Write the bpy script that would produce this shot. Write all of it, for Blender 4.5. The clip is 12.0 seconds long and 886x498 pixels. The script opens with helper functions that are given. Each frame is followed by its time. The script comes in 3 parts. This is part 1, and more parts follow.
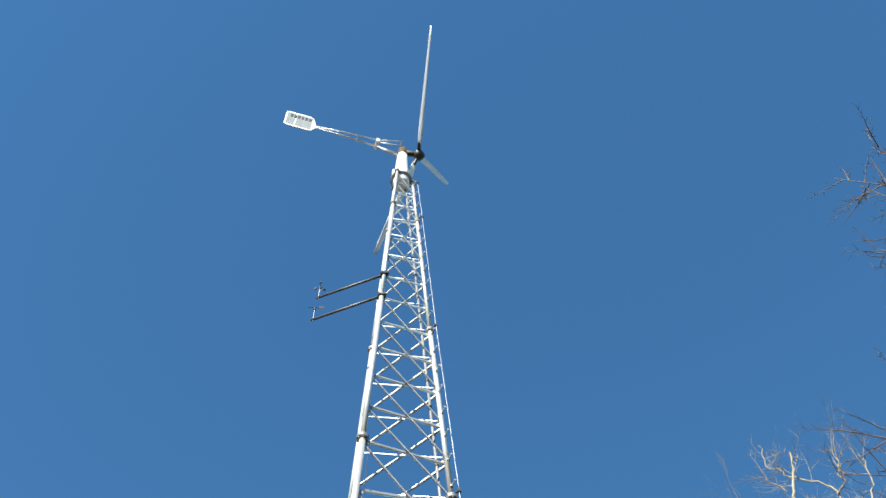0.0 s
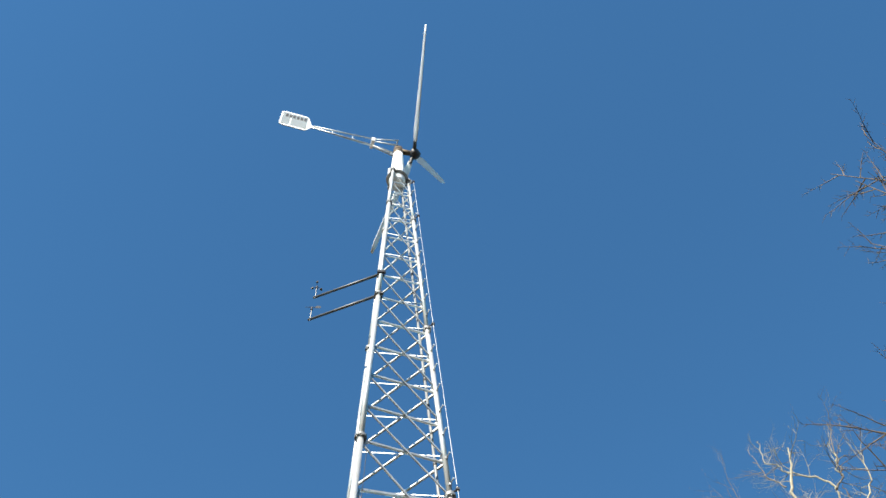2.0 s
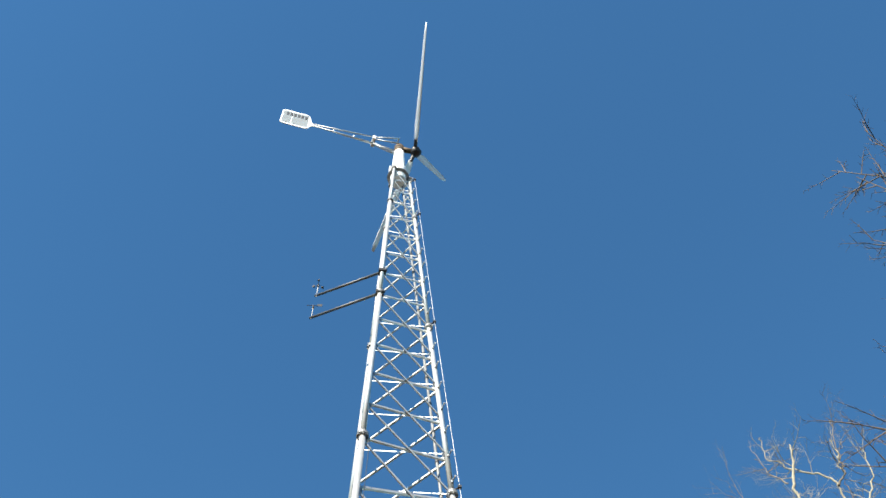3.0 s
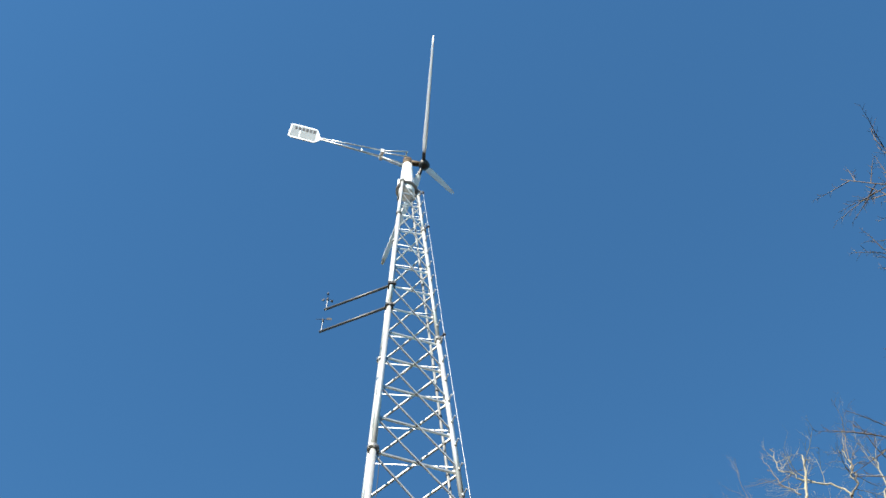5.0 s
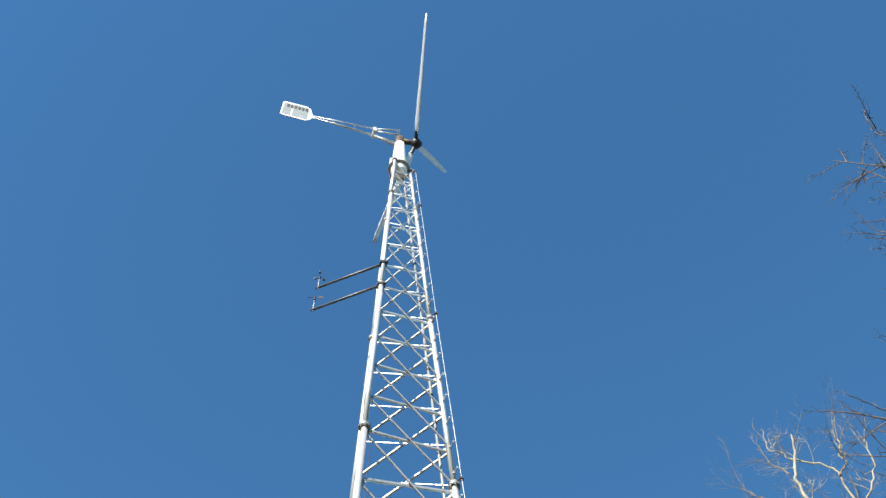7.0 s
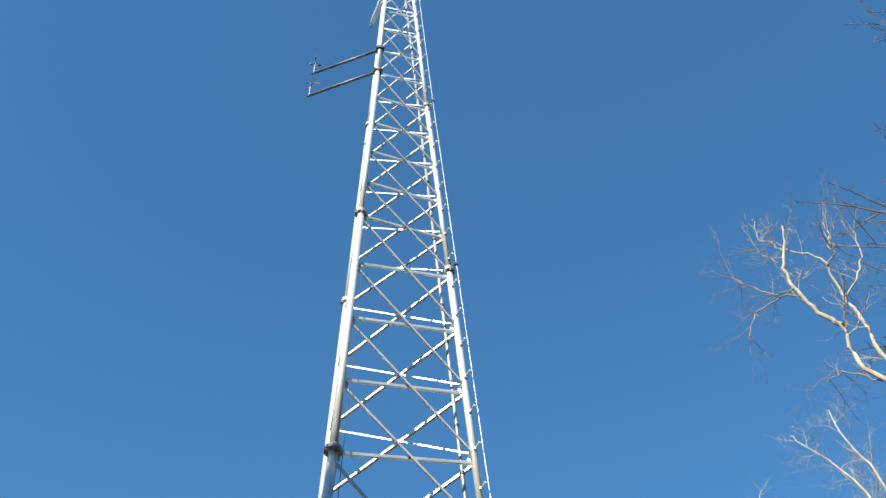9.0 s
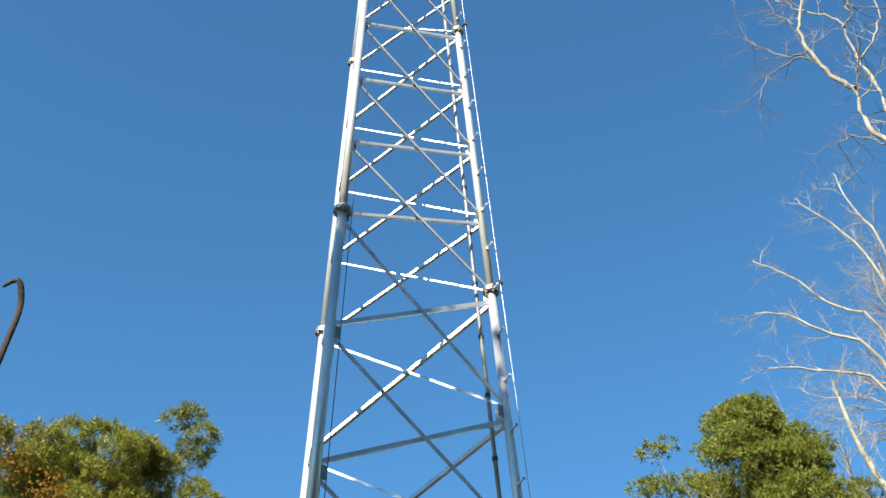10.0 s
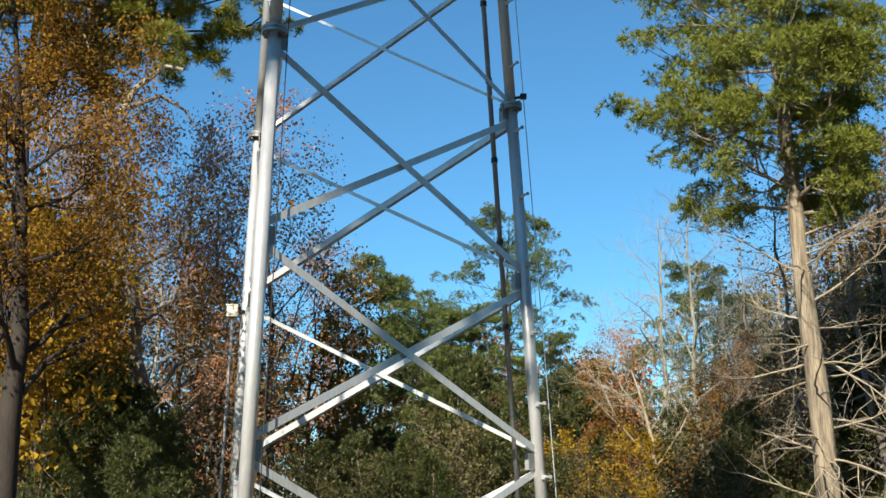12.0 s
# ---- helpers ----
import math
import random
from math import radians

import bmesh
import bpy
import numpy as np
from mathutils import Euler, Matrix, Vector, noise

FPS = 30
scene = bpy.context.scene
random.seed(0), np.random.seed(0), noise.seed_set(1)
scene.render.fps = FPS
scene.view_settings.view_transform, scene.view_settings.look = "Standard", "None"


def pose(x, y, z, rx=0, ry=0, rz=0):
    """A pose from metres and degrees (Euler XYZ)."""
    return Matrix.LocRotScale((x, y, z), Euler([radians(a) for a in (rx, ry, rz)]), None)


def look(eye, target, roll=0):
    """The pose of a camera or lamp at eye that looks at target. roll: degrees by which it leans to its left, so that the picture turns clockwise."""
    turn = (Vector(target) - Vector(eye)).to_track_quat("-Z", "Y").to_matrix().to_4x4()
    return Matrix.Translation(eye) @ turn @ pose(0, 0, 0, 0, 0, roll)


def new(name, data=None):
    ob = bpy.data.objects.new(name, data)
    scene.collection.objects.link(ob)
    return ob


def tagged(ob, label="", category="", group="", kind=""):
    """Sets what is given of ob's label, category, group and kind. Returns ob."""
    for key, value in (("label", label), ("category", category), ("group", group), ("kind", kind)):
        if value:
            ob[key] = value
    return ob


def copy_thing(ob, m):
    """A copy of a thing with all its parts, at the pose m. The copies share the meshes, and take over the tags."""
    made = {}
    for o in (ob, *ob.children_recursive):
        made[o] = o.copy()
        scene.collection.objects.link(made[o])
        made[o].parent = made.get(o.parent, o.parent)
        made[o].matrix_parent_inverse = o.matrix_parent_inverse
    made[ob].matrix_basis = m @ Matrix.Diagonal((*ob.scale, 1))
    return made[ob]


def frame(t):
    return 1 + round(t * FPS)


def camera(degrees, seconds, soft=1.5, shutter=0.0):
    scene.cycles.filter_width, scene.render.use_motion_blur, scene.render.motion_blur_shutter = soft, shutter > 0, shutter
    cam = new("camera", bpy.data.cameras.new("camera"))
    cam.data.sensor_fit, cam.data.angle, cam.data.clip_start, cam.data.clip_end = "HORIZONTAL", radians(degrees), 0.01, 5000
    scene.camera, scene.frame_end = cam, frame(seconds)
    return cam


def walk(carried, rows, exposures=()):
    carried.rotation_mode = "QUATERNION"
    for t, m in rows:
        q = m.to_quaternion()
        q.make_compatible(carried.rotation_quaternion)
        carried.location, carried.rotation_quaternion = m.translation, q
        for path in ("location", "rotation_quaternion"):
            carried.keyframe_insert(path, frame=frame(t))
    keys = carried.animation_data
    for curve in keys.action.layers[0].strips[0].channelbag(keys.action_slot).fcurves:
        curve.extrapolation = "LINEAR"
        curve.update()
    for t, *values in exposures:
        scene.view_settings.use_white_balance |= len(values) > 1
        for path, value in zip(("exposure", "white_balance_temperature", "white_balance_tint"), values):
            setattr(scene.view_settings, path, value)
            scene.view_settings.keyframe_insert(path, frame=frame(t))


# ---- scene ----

# camera and its walk: one standing place, a slow tilt from the turbine down to the wood
EYE = (0.0, 0.0, 1.6)
cam = camera(42.06, 12.0)
TURNS = [(0.0, -3.36, 65.07, 0.90), (0.5, -3.26, 65.05, 0.99), (1.0, -3.22, 65.10, 1.20), (1.5, -3.11, 64.99, 1.16),
         (2.0, -3.00, 65.01, 1.26), (2.5, -2.90, 64.90, 1.30), (4.5, -2.34, 65.19, 1.08), (5.0, -2.17, 65.55, 1.08),
         (5.5, -2.59, 65.47, 1.48), (6.0, -2.50, 65.46, 1.84), (6.5, -2.56, 65.19, 1.62), (8.3, -2.66, 59.52, 0.85),
         (8.5, -2.89, 58.17, 1.01), (9.0, -3.24, 53.96, 1.14), (9.5, -2.79, 48.70, 0.70), (10.0, -3.14, 42.18, 0.70),
         (10.5, -3.68, 34.74, 0.20), (11.0, -3.76, 28.10, 0.12), (11.5, -4.50, 19.31, 0.32), (12.0, -4.85, 12.98, 0.09)]
walk(cam, [(t, pose(*EYE, 90 + pitch, roll, yaw)) for t, yaw, pitch, roll in TURNS],
     exposures=[(0.0, 1.15), (6.5, 1.16), (8.5, 1.23), (10.0, 1.23), (10.8, 1.12), (11.5, 1.02), (12.0, 0.78)])

# daylight: deep blue autumn sky, low sun from the left, a little behind the camera
SUN_EL, SUN_AZ = 34.0, 210.0          # degrees; azimuth clockwise from +y
world = bpy.data.worlds.new("sky")
scene.world = world
world.use_nodes = True
wn = world.node_tree
sky = wn.nodes.new("ShaderNodeTexSky")
sky.sky_type, sky.sun_disc = "NISHITA", False
sky.sun_elevation, sky.sun_rotation = radians(SUN_EL), radians(SUN_AZ)
sky.air_density, sky.dust_density, sky.ozone_density = 1.0, 0.1, 4.0
wn.nodes["Background"].inputs["Strength"].default_value = 0.085
deep = wn.nodes.new("ShaderNodeMix")           # the film's deep, saturated blue
deep.data_type, deep.blend_type = "RGBA", "MULTIPLY"
deep.inputs[0].default_value = 1.0
deep.inputs[7].default_value = (0.565, 1.0, 1.11, 1)
wn.links.new(sky.outputs[0], deep.inputs[6])
wn.links.new(deep.outputs[2], wn.nodes["Background"].inputs[0])
sun_way = Vector((math.sin(radians(SUN_AZ)) * math.cos(radians(SUN_EL)), math.cos(radians(SUN_AZ)) * math.cos(radians(SUN_EL)), math.sin(radians(SUN_EL))))
sun = new("sun", bpy.data.lights.new("sun", "SUN"))
sun.data.energy, sun.data.angle, sun.data.color = 5.0, radians(0.53), (1.0, 0.93, 0.80)
sun.matrix_world = look(sun_way * 60, (0, 0, 0))


# ---- materials ----
def material(name, low, high, scale=6.0, rough=0.6, metal=0.0, bump=0.15, fine=60.0, stretch=(1, 1, 1), island=0.0, through_light=0.0, spec=0.5):
    """A surface whose colour wanders between low and high, with coarse and fine grain and relief."""
    m = bpy.data.materials.new(name)
    m.use_nodes = True
    nt = m.node_tree
    b = nt.nodes["Principled BSDF"]
    co = nt.nodes.new("ShaderNodeTexCoord")
    mp = nt.nodes.new("ShaderNodeMapping")
    mp.inputs["Scale"].default_value = stretch
    nt.links.new(co.outputs["Object"], mp.inputs["Vector"])
    big, small = nt.nodes.new("ShaderNodeTexNoise"), nt.nodes.new("ShaderNodeTexNoise")
    big.inputs["Scale"].default_value, small.inputs["Scale"].default_value = scale, fine
    big.inputs["Detail"].default_value, small.inputs["Detail"].default_value = 5, 3
    for n in (big, small):
        nt.links.new(mp.outputs[0], n.inputs["Vector"])
    mix = nt.nodes.new("ShaderNodeMix")
    mix.inputs[0].default_value = 0.35
    nt.links.new(big.outputs[0], mix.inputs[2])
    nt.links.new(small.outputs[0], mix.inputs[3])
    fac = mix.outputs[0]
    if island:
        geo = nt.nodes.new("ShaderNodeNewGeometry")
        mi = nt.nodes.new("ShaderNodeMix")
        mi.inputs[0].default_value = island
        nt.links.new(fac, mi.inputs[2])
        nt.links.new(geo.outputs["Random Per Island"], mi.inputs[3])
        fac = mi.outputs[0]
    ramp = nt.nodes.new("ShaderNodeValToRGB")
    ramp.color_ramp.elements[0].position, ramp.color_ramp.elements[1].position = (0.05, 0.95) if island else (0.32, 0.68)
    ramp.color_ramp.elements[0].color, ramp.color_ramp.elements[1].color = (*low, 1), (*high, 1)
    nt.links.new(fac, ramp.inputs[0])
    nt.links.new(ramp.outputs[0], b.inputs["Base Color"])
    b.inputs["Roughness"].default_value, b.inputs["Metallic"].default_value = rough, metal
    b.inputs["Specular IOR Level"].default_value = spec
    if bump:
        bp = nt.nodes.new("ShaderNodeBump")
        bp.inputs["Strength"].default_value, bp.inputs["Distance"].default_value = bump, 0.02
        nt.links.new(mix.outputs[0], bp.inputs["Height"])
        nt.links.new(bp.outputs[0], b.inputs["Normal"])
    if through_light:
        tr = nt.nodes.new("ShaderNodeBsdfTranslucent")
        ms = nt.nodes.new("ShaderNodeMixShader")
        ms.inputs[0].default_value = through_light
        nt.links.new(ramp.outputs[0], tr.inputs["Color"])
        nt.links.new(b.outputs[0], ms.inputs[1])
        nt.links.new(tr.outputs[0], ms.inputs[2])
        nt.links.new(ms.outputs[0], nt.nodes["Material Output"].inputs["Surface"])
    return m


STEEL = material("galvanised_steel", (0.44, 0.44, 0.425), (0.68, 0.68, 0.655), 3, 0.36, 0.36, 0.05, 40, (1, 1, 0.25))
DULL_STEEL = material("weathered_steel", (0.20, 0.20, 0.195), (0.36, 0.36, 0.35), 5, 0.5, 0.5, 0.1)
BOOM = material("dark_boom_tube", (0.05, 0.052, 0.055), (0.13, 0.13, 0.13), 9, 0.5, 0.4)
PAINT = material("white_turbine_paint", (0.70, 0.71, 0.70), (0.84, 0.84, 0.82), 2, 0.45, 0, 0.03)
# white panels turned away from the sun: their shade is put into this grey
VANE = material("vane_panel_shaded_white", (0.20, 0.22, 0.225), (0.28, 0.30, 0.30), 3, 0.5, 0, 0.03)
LETTER = material("dark_lettering", (0.03, 0.03, 0.035), (0.06, 0.06, 0.06), 8, 0.6)
RUST = material("rusty_castings", (0.04, 0.028, 0.018), (0.15, 0.10, 0.05), 9, 0.7, 0.3, 0.3)
DARK = material("dark_metal", (0.02, 0.02, 0.022), (0.06, 0.06, 0.06), 9, 0.5, 0.4)
BOX = material("cream_plastic", (0.70, 0.66, 0.52), (0.80, 0.76, 0.62), 6, 0.5)
CABLE = material("steel_cable", (0.40, 0.41, 0.42), (0.6, 0.6, 0.6), 30, 0.4, 0.5)
BARK_PALE = material("pale_bark", (0.20, 0.155, 0.095), (0.46, 0.39, 0.27), 5, 0.85, 0, 0.6, 40, (1, 1, 0.3))
BARK_WHITE = material("whitish_smooth_bark", (0.17, 0.15, 0.11), (0.45, 0.41, 0.30), 6, 0.8, 0, 0.4, 40, (1, 1, 0.4))
BARK_BROWN = material("brown_bark", (0.06, 0.045, 0.032), (0.20, 0.15, 0.11), 7, 0.9, 0, 0.9, 45, (1, 1, 0.25))
BARK_CEDAR = material("cedar_bark", (0.07, 0.053, 0.036), (0.44, 0.355, 0.24), 16, 0.9, 0, 1.0, 70, (1, 1, 0.09))
BARK_PINE = material("pine_bark", (0.09, 0.06, 0.045), (0.25, 0.17, 0.12), 8, 0.9, 0, 0.9, 50, (1, 1, 0.35))
NEEDLE = material("pine_needles", (0.04, 0.055, 0.007), (0.38, 0.37, 0.035), 1.2, 0.5, 0, 0, 20, island=0.45, through_light=0.25)
NEEDLE_FAR = material("blue_green_pine_needles", (0.03, 0.045, 0.010), (0.20, 0.24, 0.045), 1.2, 0.5, 0, 0, 20, island=0.5, through_light=0.25)
CEDAR = material("cedar_foliage", (0.05, 0.072, 0.009), (0.33, 0.345, 0.038), 1.0, 0.6, 0, 0, 20, island=0.45, through_light=0.25)
# dark evergreen, lowered further so the colour carries the undergrowth's deep shade
BUSH = material("shade_darkened_evergreen_leaves", (0.022, 0.032, 0.007), (0.115, 0.13, 0.025), 1.0, 0.5, 0, 0, 20, island=0.5, through_light=0.3)
LEAF_BROWN = material("brown_oak_leaves", (0.08, 0.036, 0.008), (0.37, 0.19, 0.018), 1.0, 0.7, 0, 0, 20, island=0.6, through_light=0.3, spec=0.15)
LEAF_RED = material("russet_leaves", (0.30, 0.115, 0.055), (0.70, 0.37, 0.16), 1.0, 0.6, 0, 0, 20, island=0.6, through_light=0.45, spec=0.15)
LEAF_YELLOW = material("yellow_leaves", (0.22, 0.125, 0.010), (0.56, 0.35, 0.028), 1.0, 0.7, 0, 0, 20, island=0.6, through_light=0.4, spec=0.15)
# darkened so that the oak trunk's shade sits in the bark colour
BARK_DARK = material("dark_bark", (0.014, 0.010, 0.007), (0.055, 0.041, 0.03), 7, 0.9, 0, 0.9, 45, (1, 1, 0.25))
BARK_GREY = material("grey_twig_bark", (0.11, 0.09, 0.07), (0.28, 0.24, 0.19), 6, 0.9, 0, 0.5, 45, (1, 1, 0.3))
VINE = material("withered_vine_leaves", (0.06, 0.05, 0.014), (0.24, 0.19, 0.06), 1.0, 0.6, 0, 0, 20, island=0.6, through_light=0.35)
BRUSH = material("withered_olive_leaves", (0.035, 0.03, 0.010), (0.17, 0.14, 0.035), 1.0, 0.6, 0, 0, 20, island=0.6, through_light=0.3)
LITTER = material("leaf_litter_ground", (0.035, 0.026, 0.016), (0.12, 0.085, 0.05), 0.6, 0.95, 0, 0.8, 14)


# ---- mesh building ----
class Shape:
    """Gathers corners and faces of one mesh."""

    def __init__(self):
        self.v, self.f, self.n = [], [], 0

    def add(self, verts, faces):
        self.v.append(np.asarray(verts, float))
        self.f.extend([tuple(i + self.n for i in q) for q in faces])
        self.n += len(verts)
        return self

    def tube(self, path, radii, sides=8, cap=True):
        path = np.asarray(path, float)
        n = len(path)
        tang = np.gradient(path, axis=0)
        tang /= np.linalg.norm(tang, axis=1)[:, None] + 1e-9
        ref = np.array([0, 0, 1.0]) if abs(tang[:, 2]).mean() < 0.8 else np.array([1.0, 0, 0])
        u = np.cross(tang, ref)
        u /= np.linalg.norm(u, axis=1)[:, None] + 1e-9
        w = np.cross(tang, u)
        a = np.linspace(0, 2 * math.pi, sides, endpoint=False)
        ring = np.cos(a)[None, :, None] * u[:, None] + np.sin(a)[None, :, None] * w[:, None]
        verts = (path[:, None] + ring * np.asarray(radii, float)[:, None, None]).reshape(-1, 3)
        faces = [(i * sides + j, i * sides + (j + 1) % sides, (i + 1) * sides + (j + 1) % sides, (i + 1) * sides + j)
                 for i in range(n - 1) for j in range(sides)]
        if cap:
            faces += [tuple(range(sides))[::-1], tuple(range((n - 1) * sides, n * sides))]
        return self.add(verts, faces)

    def box(self, centre, size, turn=None):
        s = np.array([(x, y, z) for x in (-.5, .5) for y in (-.5, .5) for z in (-.5, .5)]) * np.array(size)
        if turn is not None:
            s = s @ np.array(turn).T
        return self.add(s + np.array(centre), [(0, 1, 3, 2), (4, 6, 7, 5), (0, 4, 5, 1), (2, 3, 7, 6), (0, 2, 6, 4), (1, 5, 7, 3)])

    def angle_bar(self, a, b, leg, thick, out):
        """An L-shaped bar from a to b; out: the way its upright flange faces."""
        a, b, out = (np.asarray(q, float) for q in (a, b, out))
        d = (b - a) / np.linalg.norm(b - a)
        o = out - d * (out @ d)
        o /= np.linalg.norm(o)
        s = np.cross(d, o)
        prof = [(-leg / 2, 0), (leg / 2, 0), (leg / 2, -leg), (leg / 2 - thick, -leg), (leg / 2 - thick, -thick), (-leg / 2, -thick)]
        verts = [p + s * x + o * y for p in (a, b) for x, y in prof]
        faces = [(i, (i + 1) % 6, 6 + (i + 1) % 6, 6 + i) for i in range(6)] + [(3, 2, 1, 4), (1, 0, 5, 4), (7, 8, 9, 10), (6, 7, 10, 11)]
        return self.add(verts, faces)

    def mesh(self, name, mat, smooth=False):
        me = bpy.data.meshes.new(name)
        me.from_pydata(np.concatenate(self.v), [], self.f)
        me.materials.append(mat)
        if smooth:
            me.polygons.foreach_set("use_smooth", [True] * len(me.polygons))
        me.update()
        return me


def part(name, shape, mat, parent, label="", smooth=False, kind=""):
    """One mesh object under a thing or part; its corners are given in the parent's own space."""
    me = shape if isinstance(shape, bpy.types.Mesh) else shape.mesh(name, mat, smooth)
    ob = new(name, me)
    ob.parent = parent
    return tagged(ob, label, kind=kind)


def unit(v):
    v = np.asarray(v, float)
    return v / (np.linalg.norm(v) + 1e-9)


# ---- ground: one sheet to the horizon ----
def build_ground():
    rng = np.random.default_rng(3)
    r = np.concatenate([[0.0], np.geomspace(1.5, 2500, 34)])
    n = 72
    verts, faces = [(0, 12, 0.0)], []
    for i, q in enumerate(r[1:]):
        for j in range(n):
            a = 2 * math.pi * j / n
            p = Vector((q * math.cos(a), 12 + q * math.sin(a), 0))
            h = 0.0 if q < 16 else 0.05 * noise.noise(p * 0.4)
            verts.append((p.x, p.y, h - 0.02 * (q < 16)))
    for j in range(n):
        faces.append((0, 1 + j, 1 + (j + 1) % n))
    for i in range(len(r) - 2):
        for j in range(n):
            a, b = 1 + i * n + j, 1 + i * n + (j + 1) % n
            faces.append((a, a + n, b + n, b))
    tagged(new("ground", Shape().add(verts, faces).mesh("ground", LITTER, True)), "brown leaf litter covering the woodland clearing floor", "ground", kind="structure")


build_ground()

# ---- the lattice tower ----
AXIS = np.array([0.0, 12.63, 0.0])
TURN = -113.3                                   # the way of the nearest leg
LEVELS = [0.22, 6.32, 12.42, 18.51, 24.61, 30.71, 33.55]
WIDTHS = [3.98, 3.33, 2.675, 2.04, 1.41, 0.85, 0.58]
PANELS = [3, 3, 4, 5, 5, 3]
LEG_R = [0.068, 0.064, 0.060, 0.054, 0.047, 0.040]
BAR = [0.076, 0.058, 0.046, 0.041, 0.036, 0.033]


def leg_at(i, z):
    w = np.interp(z, LEVELS, WIDTHS) / math.sqrt(3)
    a = radians(TURN + 120 * i)
    return AXIS + np.array([w * math.cos(a), w * math.sin(a), z])


def build_tower():
    tower = tagged(new("lattice_tower"), "tall three-legged galvanised steel lattice tower with cross bracing", "tower")
    for i in range(3):
        foot = leg_at(i, 0.0)
        pier = Shape().tube([foot + (0, 0, -0.6), foot + (0, 0, 0.16), foot + (0, 0, 0.19)], [0.32, 0.32, 0.29], 20)
        part("footing", pier, material_concrete, tower, "round grey concrete footing")
        for s in range(6):
            a, b = leg_at(i, LEVELS[s] + (0.0 if s else -0.03)), leg_at(i, LEVELS[s + 1])
            part("leg", Shape().tube([a, b], [LEG_R[s]] * 2, 20), STEEL, tower, smooth=True)
        for s in range(7):
            c, d = leg_at(i, LEVELS[s]), unit(leg_at(i, LEVELS[min(s + 1, 6)] + (0.1 if s == 6 else 0)) - leg_at(i, LEVELS[s] - (0.1 if s == 6 else 0)))
            r = LEG_R[min(s, 5)]
            sh = Shape()
            for o in ((-0.036, -0.004), (0.004, 0.036)):
                sh.tube([c + d * o[0], c + d * o[1]], [r * 2.05] * 2, 20)
            side, bolts = unit(np.cross(d, (0.3, 0.9, 0.1))), []
            other = np.cross(d, side)
            for q in range(6):
                w = side * math.cos(q * math.pi / 3) + other * math.sin(q * math.pi / 3)
                bolts.append(Shape().tube([c + w * r * 1.6 - d * 0.065, c + w * r * 1.6 + d * 0.065], [0.016] * 2, 6))
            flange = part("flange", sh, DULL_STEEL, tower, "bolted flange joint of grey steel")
            for bolt in bolts:
                part("bolt", bolt, DULL_STEEL, flange)
    # cross bracing, panel by panel
    for s in range(6):
        zs = np.linspace(LEVELS[s], LEVELS[s + 1], PANELS[s] + 1) - 0.08
        gap = 0.10 if s < 2 else 0.07
        for z0, z1 in zip(zs, zs[1:]):
            for i in range(3):
                j = (i + 1) % 3
                mid = (leg_at(i, z0) + leg_at(j, z1)) / 2 - AXIS
                out = unit((mid[0], mid[1], 0))
                for k, (p, q) in enumerate(((leg_at(i, z0 + gap), leg_at(j, z1 - gap)), (leg_at(j, z0 + gap), leg_at(i, z1 - gap)))):
                    d = unit(q - p)
                    inset = LEG_R[s] * 0.9
                    shift = out * (0.02 if k else -0.02)
                    a, b = p + d * inset + shift, q - d * inset + shift
                    part("brace", Shape().angle_bar(a, b, BAR[s] * (0.6 if i == 1 and not k else 1.0), 0.008, -out if i == 1 else out), STEEL, tower)
                    # gusset plates welded to the legs
                for leg_i, other_i in ((i, j), (j, i)):
                    c = leg_at(leg_i, z0)
                    along = unit((leg_at(other_i, z0) - c))
                    turn = np.stack([along, out, np.array([0, 0, 1.0])], 1)
                    size = 0.12 if s < 2 else 0.08
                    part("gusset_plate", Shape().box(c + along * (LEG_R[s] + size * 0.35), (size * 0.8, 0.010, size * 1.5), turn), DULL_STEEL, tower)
    # climbing pegs up one leg, to both sides by turns
    side = unit(leg_at(1, 1.0) - AXIS - (0, 0, 1.0))
    across = np.array([-side[1], side[0], 0])
    z, n = 1.2, 0
    while z < 33.3:
        c = leg_at(1, z)
        r = np.interp(z, LEVELS[:6], LEG_R)
        w = unit(across * (1 if n % 2 else -1) + side * 0.25)
        sh = Shape().tube([c + w * r * 0.9, c + w * (r + 0.15)], [0.014] * 2, 8)
        sh.tube([c + w * (r + 0.15), c + w * (r + 0.165)], [0.022] * 2, 8)
        sh.box(c + w * (r + 0.012), (0.05, 0.05, 0.05))
        part("step_peg", sh, STEEL, tower)
        z, n = z + 0.40, n + 1
    # conduit up the back face, held by clamps
    low, high = np.array([2.04, 13.0, 0.05]), np.array([0.14, 12.76, 33.2])
    part("conduit", Shape().tube([low, high], [0.030, 0.030], 14), DULL_STEEL, tower, "thin galvanised cable conduit", True)
    for q in np.arange(0.05, 0.99, 0.03):
        c = low + (high - low) * q
        part("clamp", Shape().tube([c - (0, 0, 0.03), c + (0, 0, 0.03)], [0.040] * 2, 12), DARK, tower)
    # safety cable on stand-offs beside the pegged leg
    tops = []
    for z in LEVELS[1:6] + [33.2]:
        c = leg_at(1, z + 0.1)
        e = c + side * 0.02 + np.array([0.12, -0.10, 0.0])
        part("stand_off", Shape().tube([c, e], [0.02, 0.016], 8).box(e, (0.07, 0.06, 0.06)), DARK, tower, "small dark cable stand-off")
        tops.append(e)
    foot = leg_at(1, 0.3) + np.array([0.15, -0.1, 0])
    path = [foot] + tops
    for a, b in zip(path, path[1:]):
        part("cable", Shape().tube([a, (a + b) / 2 + (0, 0, -0.0), b], [0.0065] * 3, 6), CABLE, tower)
